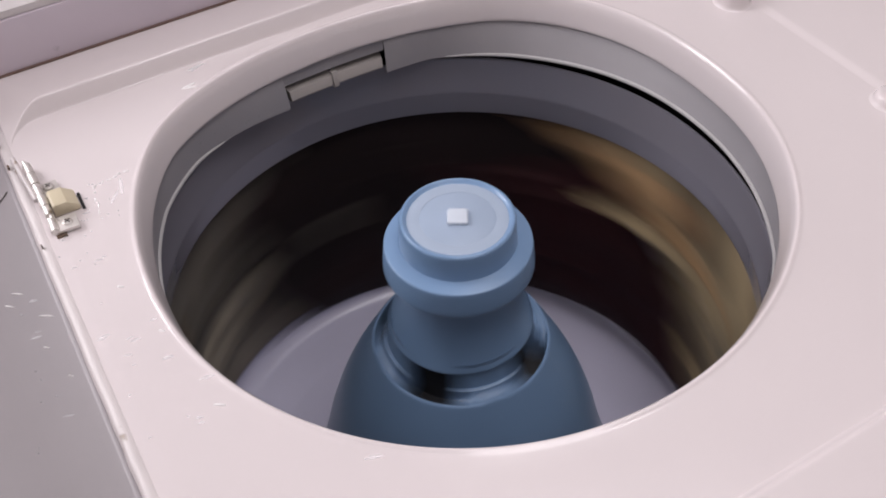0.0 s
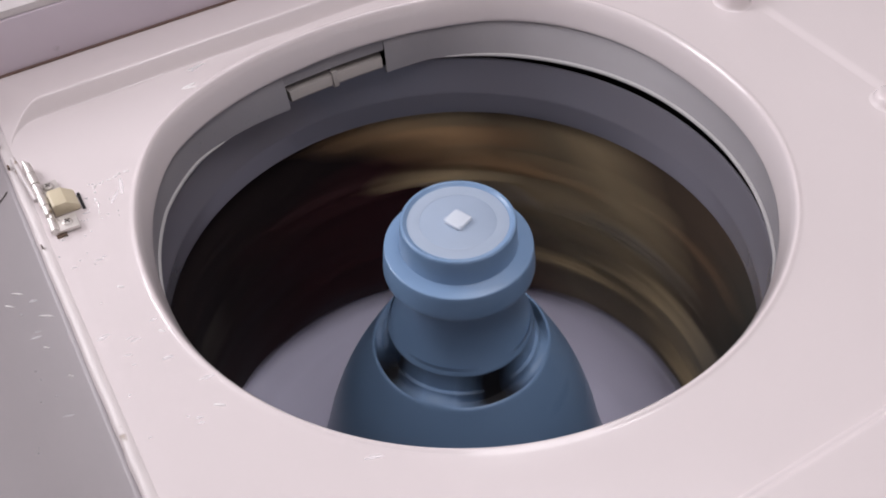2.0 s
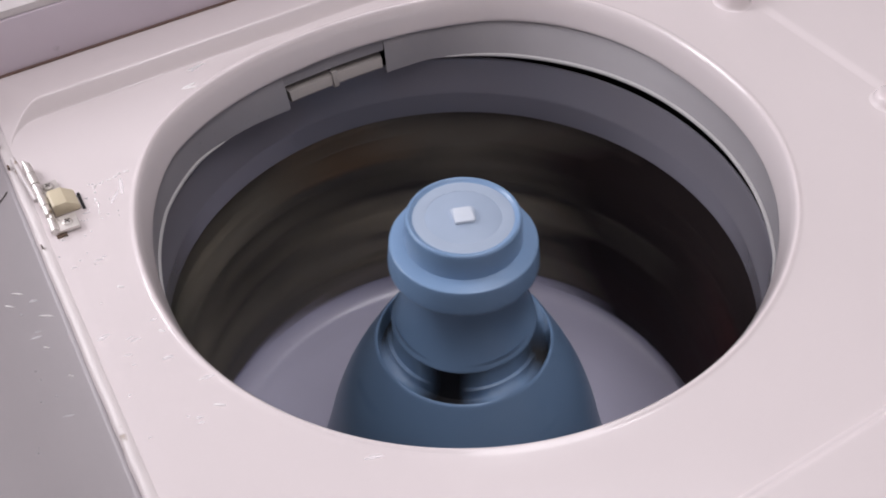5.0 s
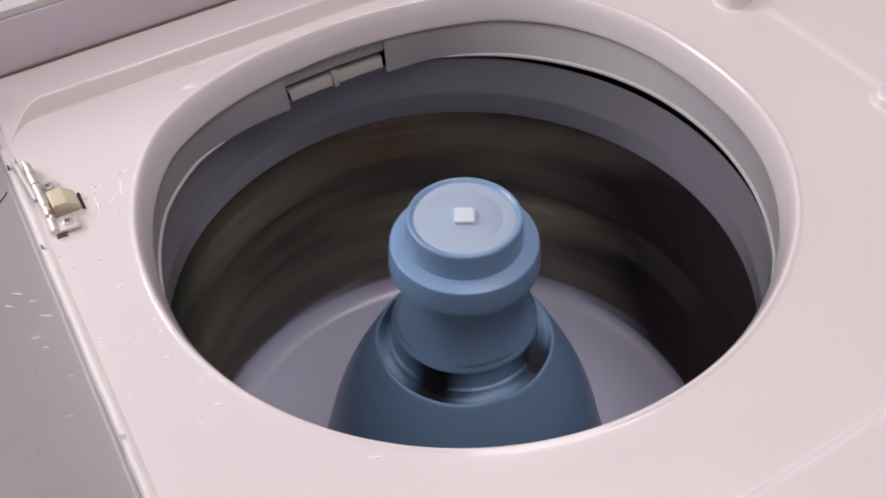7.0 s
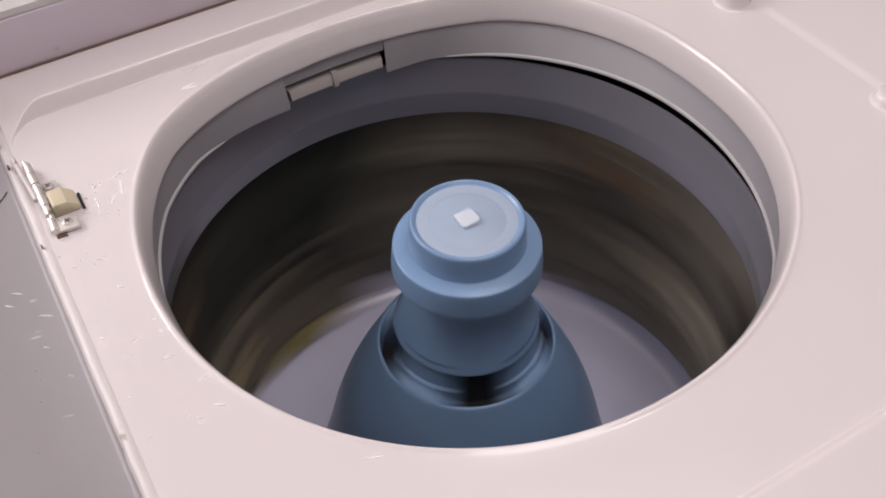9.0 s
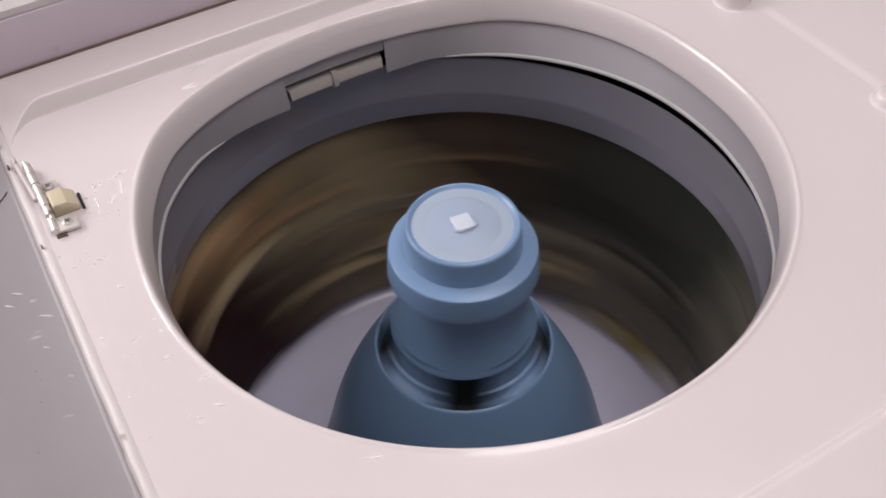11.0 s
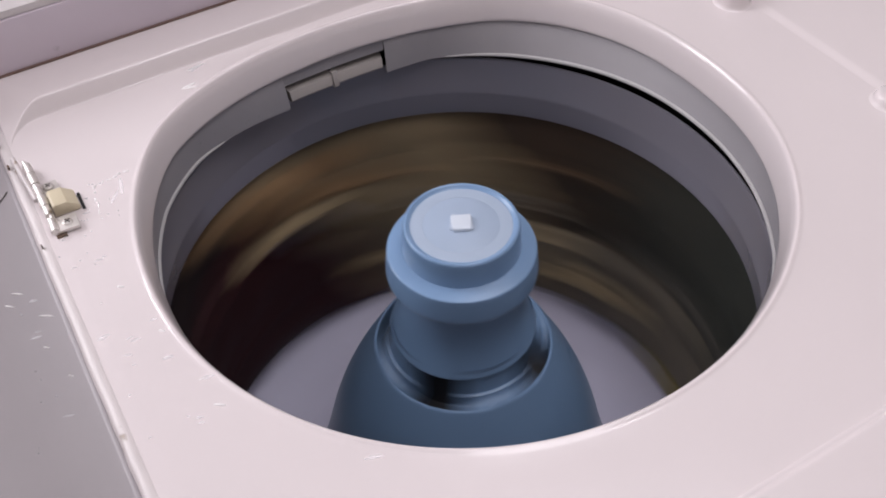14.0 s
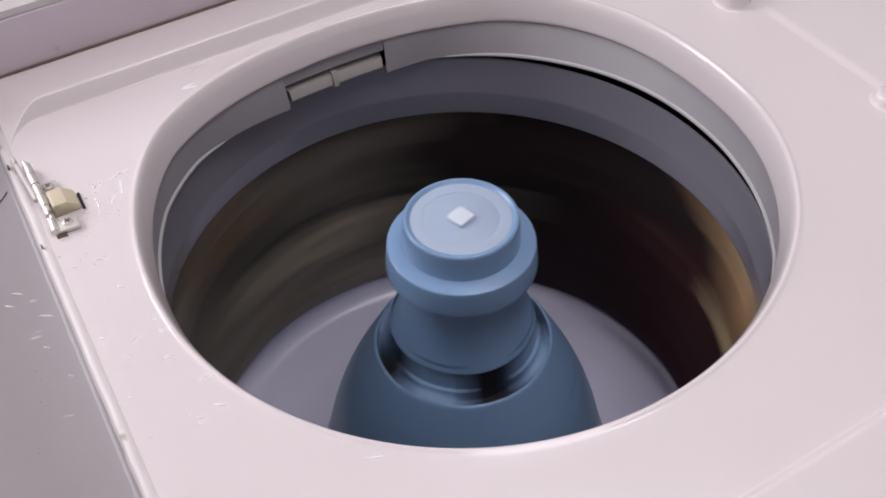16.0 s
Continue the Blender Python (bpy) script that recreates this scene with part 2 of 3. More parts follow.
def console():
    c = part("console", block(0.80, 0.030, 0.042, 0.0015, pose(0.02, 0.277, 0.0335)), CONSOLE, machine, "dull grey control console")
    part("console_trim", block(0.80, 0.0150, 0.006, 0.0010, pose(0.02, 0.2710, 0.0578)), TRIM, c, "scratched metal console trim")
    part("console_panel", block(0.80, 0.063, 0.006, 0.001, pose(0.02, 0.3135, 0.0570)), ENAMEL, c, "pale control panel")
    # A near-black strip, proud of the trim, paints the shaded gap behind it.
    part("gap_shade_strip", block(0.80, 0.0034, 0.0050, 0, pose(0.02, 0.2802, 0.0587)), GAP_SHADE, c, "near-black strip, painted shade of the gap behind the trim")
    part("console_back", block(0.80, 0.058, 0.042, 0.002, pose(0.02, 0.3222, 0.0320)), CONSOLE, c)
    # Strip coloured as the console's shadow line and rust stain together.
    part("console_seam", block(0.80, 0.0016, 0.0014, 0, pose(0.02, 0.2612, 0.0128)), SEAM, c, "brown seam, shadow line and rust stain in one colour")


console()


# the lid, folded right over to the side
def lid():
    y0, y1 = -0.262, 0.245
    sec = [(-.2515, -.006), (-.2520, -.0025), (-.2535, -.0012), (-.2550, -.0012), (-.2580, -.0045), (-.2600, -.0068), (-.2620, -.0074), (-.30, -.0076),
           (-.50, -.0074), (-.735, -.0074), (-.742, -.0065), (-.747, .0005), (-.751, -.001), (-.752, -.014), (-.50, -.016), (-.2520, -.014)]
    rows = []
    ys = [y0, y0 + .004, y0 + .01] + [y0 + .01 + (y1 - y0 - .02) * i / 40 for i in range(1, 40)] + [y1 - .01, y1 - .004, y1]
    for i, y in enumerate(ys):
        up = 0.0075 if i in (1, len(ys) - 2) else 0.0
        row = []
        for j, (x, z) in enumerate(sec):
            zz = z + (up if 6 <= j <= 9 else 0)
            if i in (0, len(ys) - 1) and z > -.012:
                zz = -.010
            row.append((x + 0.0015 + 0.038 * y, y, zz))
        rows.append(row)
    bm = rings_mesh(rows, True, True, True)
    return part("lid", bm, LID_IN, machine, "open grey-enamelled lid with a pale folded edge")


lid_ob = lid()


def lid_edge():
    ys = [-0.262 + 0.507 * i / 120 for i in range(121)]
    rows = []
    for y in ys:
        w = 0.0004 * noise.noise((0, y * 60, 0.3))
        rows.append([(x + 0.0012 + 0.038 * y + w, y, z) for x, z in
                     [(-.2497, -.0060), (-.2499, -.0014), (-.2504, -.0006), (-.2518, -.0004), (-.2560, -.0009), (-.2572, -.0018), (-.2580, -.0040), (-.2590, -.0077)]])
    return part("lid_edge", rings_mesh(rows, False), EDGE, lid_ob, "chipped white folded edge")


lid_edge()


def hinge():
    """Barrel, two leaves, screws and the beige stop block."""
    h = part("hinge", join(block(0.017, 0.013, 0.003, 0.0008, pose(-.2330, .100, .0022, 0, 0, -4)),
                           block(0.015, 0.014, 0.0025, 0.0010, pose(-.2325, .1375, .0016, 0, 0, 3)),
                           rod(0.0028, 0.013, pose(-.2398, .1005, .0034, 90, 0, -4), 16, 0.0008),
                           block(0.003, 0.044, 0.005, 0.0006, pose(-.2400, .128, .0026))), CHROME, machine, "worn chrome lid hinge")
    for i, (y, ln) in enumerate(((.113, .009), (.1235, .0115), (.1355, .0115), (.1475, .0115), (.1595, .0115))):
        part("knuckle", rod(0.0029 if i % 2 else 0.0027, ln, pose(-.2392 + .0003 * i, y, .0056, 90), 20, 0.0004), CHROME, h)
    part("hinge_pin", rod(0.0014, 0.064, pose(-.2386, .137, .0056, 90), 12), CHROME, h)
    part("hinge_rod", rod(0.0017, 0.050, pose(-.2432, .152, .0056, 90, 0, 2), 12, 0.0004), EDGE, h, "pale enamelled rod")
    for x, y in ((-.2312, .0995), (-.2318, .1388)):
        s = revolve([(0.0036, 0.0), (0.0034, 0.0006), (0.0024, 0.0014)], 24, cap_last=True)
        s.transform(pose(x, y, .0034))
        sc = part("screw", s, CHROME, h)
        # Dark bars on top of the head paint the shade of its recessed cross.
        part("screw_slot", join(block(.0044, .0009, .0005, 0, pose(x, y, .0048, 0, 0, 30)), block(.0009, .0044, .0005, 0, pose(x, y, .0048, 0, 0, 30))), SCREW, sc)
    b = bmesh.new()
    sec = [(-.0078, 0.0), (-.0078, .0088), (-.0066, .0098), (.0016, .0094), (.0088, .0040), (.0090, 0.0)]
    ends = [[b.verts.new((x, y, z)) for x, z in sec] for y in (-.0082, .0082)]
    b.faces.new(ends[0])
    b.faces.new(ends[1])
    for i in range(6):
        b.faces.new((ends[0][i], ends[0][(i + 1) % 6], ends[1][(i + 1) % 6], ends[1][i]))
    bmesh.ops.recalc_face_normals(b, faces=b.faces)
    bmesh.ops.bevel(b, geom=b.edges[:], offset=0.0010, segments=2, affect="EDGES", profile=0.6)
    b.transform(pose(-.2278, .119, .0002, 0, 0, -2))
    part("stop_block", b, BEIGE, h, "yellowed beige plastic stop block")
    # Rust block whose dark colour also paints the gap under the leaf.
    part("rust_shade_patch", block(0.0065, 0.004, 0.0010, 0.0004, pose(-.2375, .0932, .0005, 0, 0, -4)), RUST, h, "rusty patch, its dark colour also the hinge hollow's shade")
    # A near-black strip on the deck stands in for the slot's shade.
    part("slot", block(0.0019, 0.0165, 0.0014, 0.0003, pose(-.2172, .1175, .0004, 0, 0, -3)), GAP_SHADE, h, "near-black strip, painted shade of a slot")


hinge()


def lid_details():
    s = revolve([(0.0036, 0.0), (0.0034, 0.0008), (0.0022, 0.0013)], 20, cap_last=True)
    s.transform(pose(-.2615, .186, -.0076))
    part("lid_screw", s, SCREW, lid_ob, "rusty screw")
    pts = [(-.286 + 0.030 * t, .166 - 0.016 * math.sin(t * 2.6) + 0.004 * t, -.0072) for t in [i / 24 for i in range(25)]]
    rings = []
    for i, p in enumerate(pts):
        d = (Vector(pts[min(i + 1, 24)]) - Vector(pts[max(i - 1, 0)])).normalized()
        side = d.cross(Vector((0, 0, 1))).normalized()
        rings.append([tuple(Vector(p) + side * 0.0005 * math.cos(a) + Vector((0, 0, 0.0005 * math.sin(a)))) for a in [math.pi * k / 3 for k in range(6)]])
    part("wire", rings_mesh(rings), SCREW, lid_ob, "thin dark wire")
    for x, y, r in ((-.2552, .176, .0012), (-.2562, .203, .0016), (-.2548, .090, .0008)):
        bm = bmesh.new()
        n = 11
        vs = [bm.verts.new((x + 0.038 * y + r * math.cos(6.283 * k / n) * (1 + .5 * noise.noise((k, y * 99, 0))) * 0.6,
                            y + r * 1.6 * math.sin(6.283 * k / n) * (1 + .5 * noise.noise((k, x * 99, 3))), 0.0016)) for k in range(n)]
        low = [bm.verts.new((v.co.x, v.co.y, -0.001)) for v in vs]
        bm.faces.new(vs)
        for k in range(n):
            bm.faces.new((vs[k], vs[(k + 1) % n], low[(k + 1) % n], low[k]))
        part("rust_chip", bm, RUST, lid_ob, "brown rust chip")


lid_details()


# ---- tub cover under the opening, with the cut-out ----
N0, N1 = 75.5, 101.0


def back_panel(d):
    """1 at the flat panel round the cut-out, 0 elsewhere."""
    k = max(0.0, 1 - abs(((d - 88 + 180) % 360) - 180) / 44.0)
    return k * k * (3 - 2 * k)


def cover_bottom(d):
    """The lower edge of the cover, raised on one side to fit the gap in the camera's view."""
    k = min(1.0, max(0.0, (abs(((d + 18 + 180) % 360) - 180) - 28.0) / 44.0))
    return -0.0440 - 0.0048 * k * k * (3 - 2 * k) - 0.0040 * back_panel(d)


def cover_radius(d):
    return min(0.2104, rim_radius(d) - 0.0064) - 0.0075 * back_panel(d)


def tub_cover():
    n = 300
    degs = [N1 + (360 - (N1 - N0)) * i / n for i in range(n + 1)]
    zb = cover_bottom
    prof = [(-1, -0.016), (-2, -0.024), (-3, -0.035), (0.0, None), (0.0012, "b"), (0.0050, "b"), (0.0055, "a")]
    rings = []
    for dr, z in prof:
        ring = []
        for d in degs:
            top, low = rim_radius(d) - 0.0055, cover_radius(d)
            r = {-1: top + 0.004, -2: top, -3: 0.45 * top + 0.55 * low}[dr] if dr < 0 else low + dr
            zz = zb(d) if z is None else zb(d) - 0.0012 if z == "b" else zb(d) + 0.004 if z == "a" else z
            ring.append((r * math.cos(radians(d)), r * math.sin(radians(d)), zz))
        rings.append(ring)
    c = part("tub_cover", rings_mesh(rings, False), COVER, machine, "grey plastic tub cover ring")
    # rolled lower edge that catches the light; a paler colour adds to its highlight
    for a0, a1 in ((-52, 62), (118, 190)):
        rings = []
        for k in range(9):
            a = 2 * math.pi * k / 8
            ring = []
            for i in range(121):
                d = a0 + (a1 - a0) * i / 120
                taper = min(1.0, 8 * i / 120, 8 * (120 - i) / 120) ** 0.5 + 1e-3
                r = cover_radius(d) - 0.0002 + 0.0016 * taper * math.cos(a)
                ring.append((r * math.cos(radians(d)), r * math.sin(radians(d)), zb(d) + 0.0016 * taper * math.sin(a)))
            rings.append(ring)
        part("cover_bead", rings_mesh(rings, False), BEAD, c, "rolled bead, coloured paler as a lit edge")
    # strip above the cut-out and the bar in it
    rings = []
    for dr, z in ((0.018, -.012), (0.0095, -.016), (0.0090, -.022), (0.0066, -.0340), (0.0076, -.0350), (0.020, -.0350)):
        rings.append([((cover_radius(d) + dr) * math.cos(radians(d)), (cover_radius(d) + dr) * math.sin(radians(d)), z)
                      for d in [N0 + (N1 - N0) * i / 20 for i in range(21)]])
    part("cover_strip", rings_mesh(rings, False), COVER, c)
    for a, b in ((88.8, 100.0), (76.3, 88.2)):
        rings = []
        for dr, z in ((0.014, -.0392), (0.0050, -.0394), (0.0042, -.0402), (0.0020, -.0468), (0.0028, -.0482), (0.011, -.0487)):
            rings.append([((cover_radius(d) + dr) * math.cos(radians(d)), (cover_radius(d) + dr) * math.sin(radians(d)), z)
                          for d in [a + (b - a) * i / 10 for i in range(11)]])
        bm = rings_mesh(rings, False)
        for s in (0, 10):
            bm.verts.ensure_lookup_table()
            bm.faces.new([bm.verts[k * 11 + s] for k in range(6)])
        part("filter_bar", bm, FILTER, c, "ivory plastic filter bar")
    r = cover_radius(88.5) + 0.0038
    part("filter_clip", block(0.0045, 0.005, 0.0135, 0.0006, pose(r * math.cos(radians(88.5)), r * math.sin(radians(88.5)), -.0425, -18, 0, -1.5)), FILTER, c)
    # The tub's near-black colour stands in for shade behind the gaps.
    part("outer_tub", revolve([(0.238, -.010), (0.250, -.03), (0.252, -.10), (0.252, -.39), (0.05, -.40)], 96), GAP_SHADE, machine, "outer tub, near-black as shade behind the gaps")


tub_cover()

# ---- spinning basket ----
basket = part("basket", revolve(smooth_profile([(0.2300, -.112), (0.2300, -.20), (0.2300, -.305), (0.2270, -.325), (0.2170, -.3380), (0.200, -.3425), (0.16, -.3430), (0.10, -.340)], 5), 200),
              BASKET, machine, "grey enamelled spin basket")
part("balance_ring", revolve(smooth_profile([(0.2300, -.088), (0.2225, -.0735), (0.2170, -.0594), (0.2146, -.0562), (0.2132, -.0562), (0.2124, -.0584), (0.2114, -.0750), (0.2098, -.0895)], 4)
                             + smooth_profile([(0.2100, -.0910), (0.2108, -.1000), (0.2117, -.1095), (0.2140, -.1125), (0.2300, -.1130)], 3), 240),
     RING, basket, "blue-grey plastic balance ring")

# ---- agitator ----
HOLES = (32, 122, 212, 302)


def ease(x, lo, hi):
    k = min(1.0, max(0.0, (x - lo) / (hi - lo)))
    return k * k * (3 - 2 * k)


def agitator_cone():
    """The lower cone: a sharp rim over four scooped hollows, blending into the ledge between them."""
    cone = smooth_profile([(0.0690, -.1606), (0.0715, -.1655), (0.0770, -.1760), (0.0880, -.1980), (0.0985, -.2230), (0.1080, -.2520),
                           (0.1150, -.2800), (0.1230, -.3100), (0.1310, -.3350), (0.1320, -.3415)], 4)[::-1]
    # outer to inner: the section over a hollow, and the section between two hollows
    open_sec = [(.0681, -.1590), (.0674, -.1582), (.0665, -.1579), (.0658, -.1582), (.0654, -.1590), (.0648, -.1596), (.0638, -.1598), (.0625, -.1598), (.0612, -.1596),
                (.0600, -.1590), (.0592, -.1575), (.0589, -.1535), (.0587, -.1519), (.0583, -.1516), (.0560, -.1514), (.0550, -.1480), (.0535, -.1390), (.0525, -.1290)]
    shut_sec = [(.0681, -.1590), (.0673, -.1578), (.0665, -.1569), (.0655, -.1561), (.0648, -.1556), (.0640, -.1552), (.0630, -.1547), (.0620, -.1543), (.0610, -.1539),
                (.0602, -.1534), (.0595, -.1530), (.0590, -.1525), (.0587, -.1519), (.0583, -.1516), (.0560, -.1514), (.0550, -.1480), (.0535, -.1390), (.0525, -.1290)]
    n = 360
    rings = [[(r * math.cos(radians(d)), r * math.sin(radians(d)), z) for d in range(n)] for r, z in cone]
    for j, ((r1, z1), (r0, z0)) in enumerate(zip(open_sec, shut_sec)):
        ring = []
        for d in range(n):
            off = min(abs((d - h + 180) % 360 - 180) for h in HOLES)
            w = 1 - ease(off, 27, 41)
            r, z = r0 + (r1 - r0) * w, z0 + (z1 - z0) * w
            if j >= 5:
                deep = 1 - ease(off, 19, 22)
                r, z = r - deep * (r - (0.0640 if j < 8 else 0.046)), z - deep * (0.034 if j < 16 else 0.0)
            ring.append((r * math.cos(radians(d)), r * math.sin(radians(d)), z))
        rings.append(ring)
    return rings_mesh(rings)


agitator = part("agitator", agitator_cone(), BLUE, machine, "blue plastic agitator")
part("upper_piece", revolve(smooth_profile([(0.0470, -.0740), (0.0450, -.0820), (0.0444, -.0920), (0.0450, -.1040), (0.0468, -.1150), (0.0502, -.1260), (0.0545, -.1362)], 4)
                            + [(0.0545, -.1369), (0.0540, -.1373), (0.0500, -.1360)], 128), BLUE, agitator)
part("collar", revolve([(0.0405, -.0528), (0.0418, -.0532), (0.0450, -.0538), (0.0508, -.0548), (0.0515, -.0550), (0.0519, -.0554), (0.0521, -.0560)]
                       + smooth_profile([(0.0525, -.0600), (0.0531, -.0660), (0.0536, -.0715)], 3)
                       + [(0.0537, -.0745), (0.0535, -.0757), (0.0529, -.0764), (0.0480, -.0772)], 128), BLUE, agitator)
cap = part("cap", revolve([(0.0414, -.0540), (0.0412, -.0524), (0.0410, -.0500), (0.0404, -.0400), (0.0400, -.0348), (0.0397, -.0334), (0.0391, -.0326), (0.0383, -.0323), (0.0375, -.0324), (0.0368, -.0329), (0.0360, -.0338), (0.0354, -.0342), (0.0346, -.0343)], 128, cap_last=True), BLUE, agitator, "round blue cap")
part("cap_ring", revolve([(0.0352, -.03435), (0.0346, -.0341), (0.0264, -.0341), (0.02635, -.0342)], 96), PALE, cap, "scuffed pale ring")
part("cap_disc", revolve([(0.0263, -.0342), (0.0259, -.0340)], 96, cap_last=True), DISC, cap, "scuffed pale disc")
part("square_mark", block(0.0142, 0.0142, 0.0030, 0.0011, pose(0.0, 0.0, -.0327, 0, 0, 56), 3), MARK, cap, "small raised white square")
# Near-black shell that puts the hollows' shade into colour.
part("hollow_shade", revolve([(0.0475, -.125), (0.0475, -.168), (0.0500, -.1740), (0.0650, -.1745)], 64), GAP_SHADE, agitator, "near-black shell, shade of the hollows put in its colour")

# ---- laundry pressed against the basket's wall ----


def garment(name, label, a0, a1, z0, z1, thick, mat, seed, z_wave=0.010, parent=None, s0=0, s1=0, bulge=0.45, z1b=None, z0b=None):
    """One piece of laundry from a0 to a1 degrees; s0 and s1 slant its two ends, in degrees from bottom to top, z0b and z1b are the heights at the far end."""
    nu, nv = max(24, int((a1 - a0) * 0.9)), 30
    rings = []
    for j in range(nv + 1):
        v = j / nv
        ring = []
        for i in range(nu + 1):
            u = i / nu
            e0, e1 = a0 + s0 * (v - 0.5), a1 + s1 * (v - 0.5)
            d = e0 + (e1 - e0) * u + 4.0 * noise.noise((v * 3.0, seed, 0.7)) * (1 if i in (0, nu) else 0.6)
            a = radians(d)
            zl = z0 + ((z0 if z0b is None else z0b) - z0) * u
            z = zl + (z1 + ((z1 if z1b is None else z1b) - z1) * min(1.0, 2.4 * u) - zl) * v + z_wave * noise.noise((math.cos(a) * 2.5, math.sin(a) * 2.5, seed + v * 1.3))
            z = max(z, -.3405)
            q = Vector((math.cos(a) * 6, math.sin(a) * 6, z * 30 + seed))
            fold = noise.noise(q) * 0.006 + noise.noise(Vector((math.cos(a) * 16, math.sin(a) * 16, z * 45 + seed))) * 0.0035
            fold += 0.0014 * noise.noise((a * 2.5, z * 110, seed))
            edge = min(1.0, 4 * min(u, 1 - u), 4 * min(v, 1 - v) + 0.02)
            edge = math.sqrt(max(edge, 0.0))
            low = 1 + bulge * (1 - v) ** 2
            r = 0.2285 - (thick * low + fold) * edge
            ring.append((r * math.cos(a), r * math.sin(a), z))
        rings.append(ring)
    if parent:
        return part(name, rings_mesh(rings, False), mat, parent, label)
    ob = part(name, rings_mesh(rings, False), mat)
    return tagged(ob, label, "laundry", "wet laundry in the basket")


LAUNDRY = [
    garment("towel", "wet tan cotton towel flung against the basket wall", 284, 372, -.336, -.225, .0165, C_TAN, 1.1, s0=10, s1=50, z1b=-.106, z0b=-.240),
    garment("shirt", "wet orange-brown cotton shirt pressed above a tan towel", 340, 386, -.188, -.118, .0190, C_ORANGE, 2.3, s0=20, s1=34),
    garment("jumper", "wet black cotton jumper plastered to the basket wall", 14, 122, -.338, -.105, .0150, C_BLACK, 3.7, s1=34),
    garment("sweatshirt", "wet dark maroon sweatshirt plastered to the basket wall", -20, 72, -.338, -.262, .0225, C_MAROON, 4.1, s0=14, z1b=-.150),
    garment("trousers", "wet taupe cotton trousers bunched on the basket wall", 104, 178, -.322, -.105, .0130, C_TAUPE, 5.9, s0=-20, bulge=-0.35),
    garment("sock", "wet brown cotton sock high on the basket wall", 152, 174, -.165, -.107, .0190, C_BROWN, 6.4),
    garment("apron", "wet olive cotton apron flattened on the basket wall", 164, 236, -.318, -.105, .0105, C_OLIVE, 7.2, s1=-20),
    garment("vest", "wet dark green cotton vest on the basket wall", 216, 300, -.315, -.105, .0115, C_GREEN, 8.8, s0=-16, s1=-10),
    garment("pillowcase", "wet sand-coloured pillowcase low in the basket", 234, 312, -.338, -.225, .0190, C_SAND, 9.5, s0=24, s1=20),
    garment("cardigan", "wet dark brown cardigan plastered above a tan towel", 280, 330, -.260, -.105, .0125, C_COCOA, 33.1, s0=-10),
    garment("dishcloth", "wet olive dishcloth low against the basket wall", 304, 352, -.337, -.222, .0165, C_DUN, 34.7, s0=12, s1=10),
    garment("flannel", "wet beige cotton flannel low on the basket wall", 118, 178, -.325, -.190, .0160, C_BEIGE, 10.3, s0=30, s1=-8, bulge=-0.4),
    garment("sock", "wet black cotton sock caught over a tan towel", 343, 356, -.150, -.112, .0235, C_BLACK, 26.4, 0.012, s0=8, s1=8),
]

TOWEL, SHIRT, JUMPER, SWEAT, TROUSERS, SOCK, APRON, VEST, PILLOW, CARDIGAN, DISHCLOTH, FLANNEL, DARK_SOCK = LAUNDRY
garment("hem", "", 292, 336, -.262, -.236, .0190, C_TAN, 11.3, 0.016, TOWEL)
garment("button_band", "", 286, 320, -.170, -.155, .0140, C_BROWN, 12.1, 0.014, CARDIGAN)
garment("fold", "", 296, 346, -.212, -.200, .0195, C_SAND, 30.2, 0.020, TOWEL)
garment("hem", "", 312, 350, -.280, -.262, .0190, C_TAN, 31.6, 0.012, DISHCLOTH)
garment("sleeve", "", 350, 384, -.190, -.170, .0205, C_TAN, 13.5, 0.012, SHIRT)
garment("sleeve", "", 28, 92, -.190, -.150, .0155, C_BLACK, 15.8, 0.03, JUMPER)
garment("cuff", "", 84, 98, -.235, -.190, .0165, C_GREY, 16.6, 0.01, JUMPER)
garment("sleeve", "", 10, 58, -.285, -.235, .0235, C_MAROON, 17.4, 0.03, SWEAT)
garment("hood", "", 22, 50, -.200, -.165, .0225, C_MAROON, 18.9, 0.02, SWEAT)
garment("leg", "", 108, 168, -.200, -.135, .0145, C_GREY, 19.7, 0.03, TROUSERS)
garment("leg", "", 110, 164, -.250, -.205, .0170, C_BEIGE, 20.3, 0.03, TROUSERS)
garment("cuff", "", 152, 170, -.130, -.112, .0195, C_GREY, 21.1, 0.006, SOCK)
garment("pocket", "", 180, 212, -.235, -.175, .0145, C_GREY, 22.8, 0.012, APRON)
garment("strap", "", 176, 226, -.165, -.148, .0140, C_OLIVE, 23.4, 0.03, APRON)
garment("hem", "", 230, 278, -.238, -.215, .0140, C_GREY, 24.6, 0.014, VEST)
garment("seam", "", 268, 304, -.300, -.275, .0215, C_TAN, 25.2, 0.02, PILLOW)
garment("hem", "", 232, 266, -.338, -.318, .0220, C_YELLOW, 27.9, 0.006, PILLOW)
garment("hem", "", 132, 172, -.290, -.274, .0150, C_SAND, 28.8, 0.016, FLANNEL)


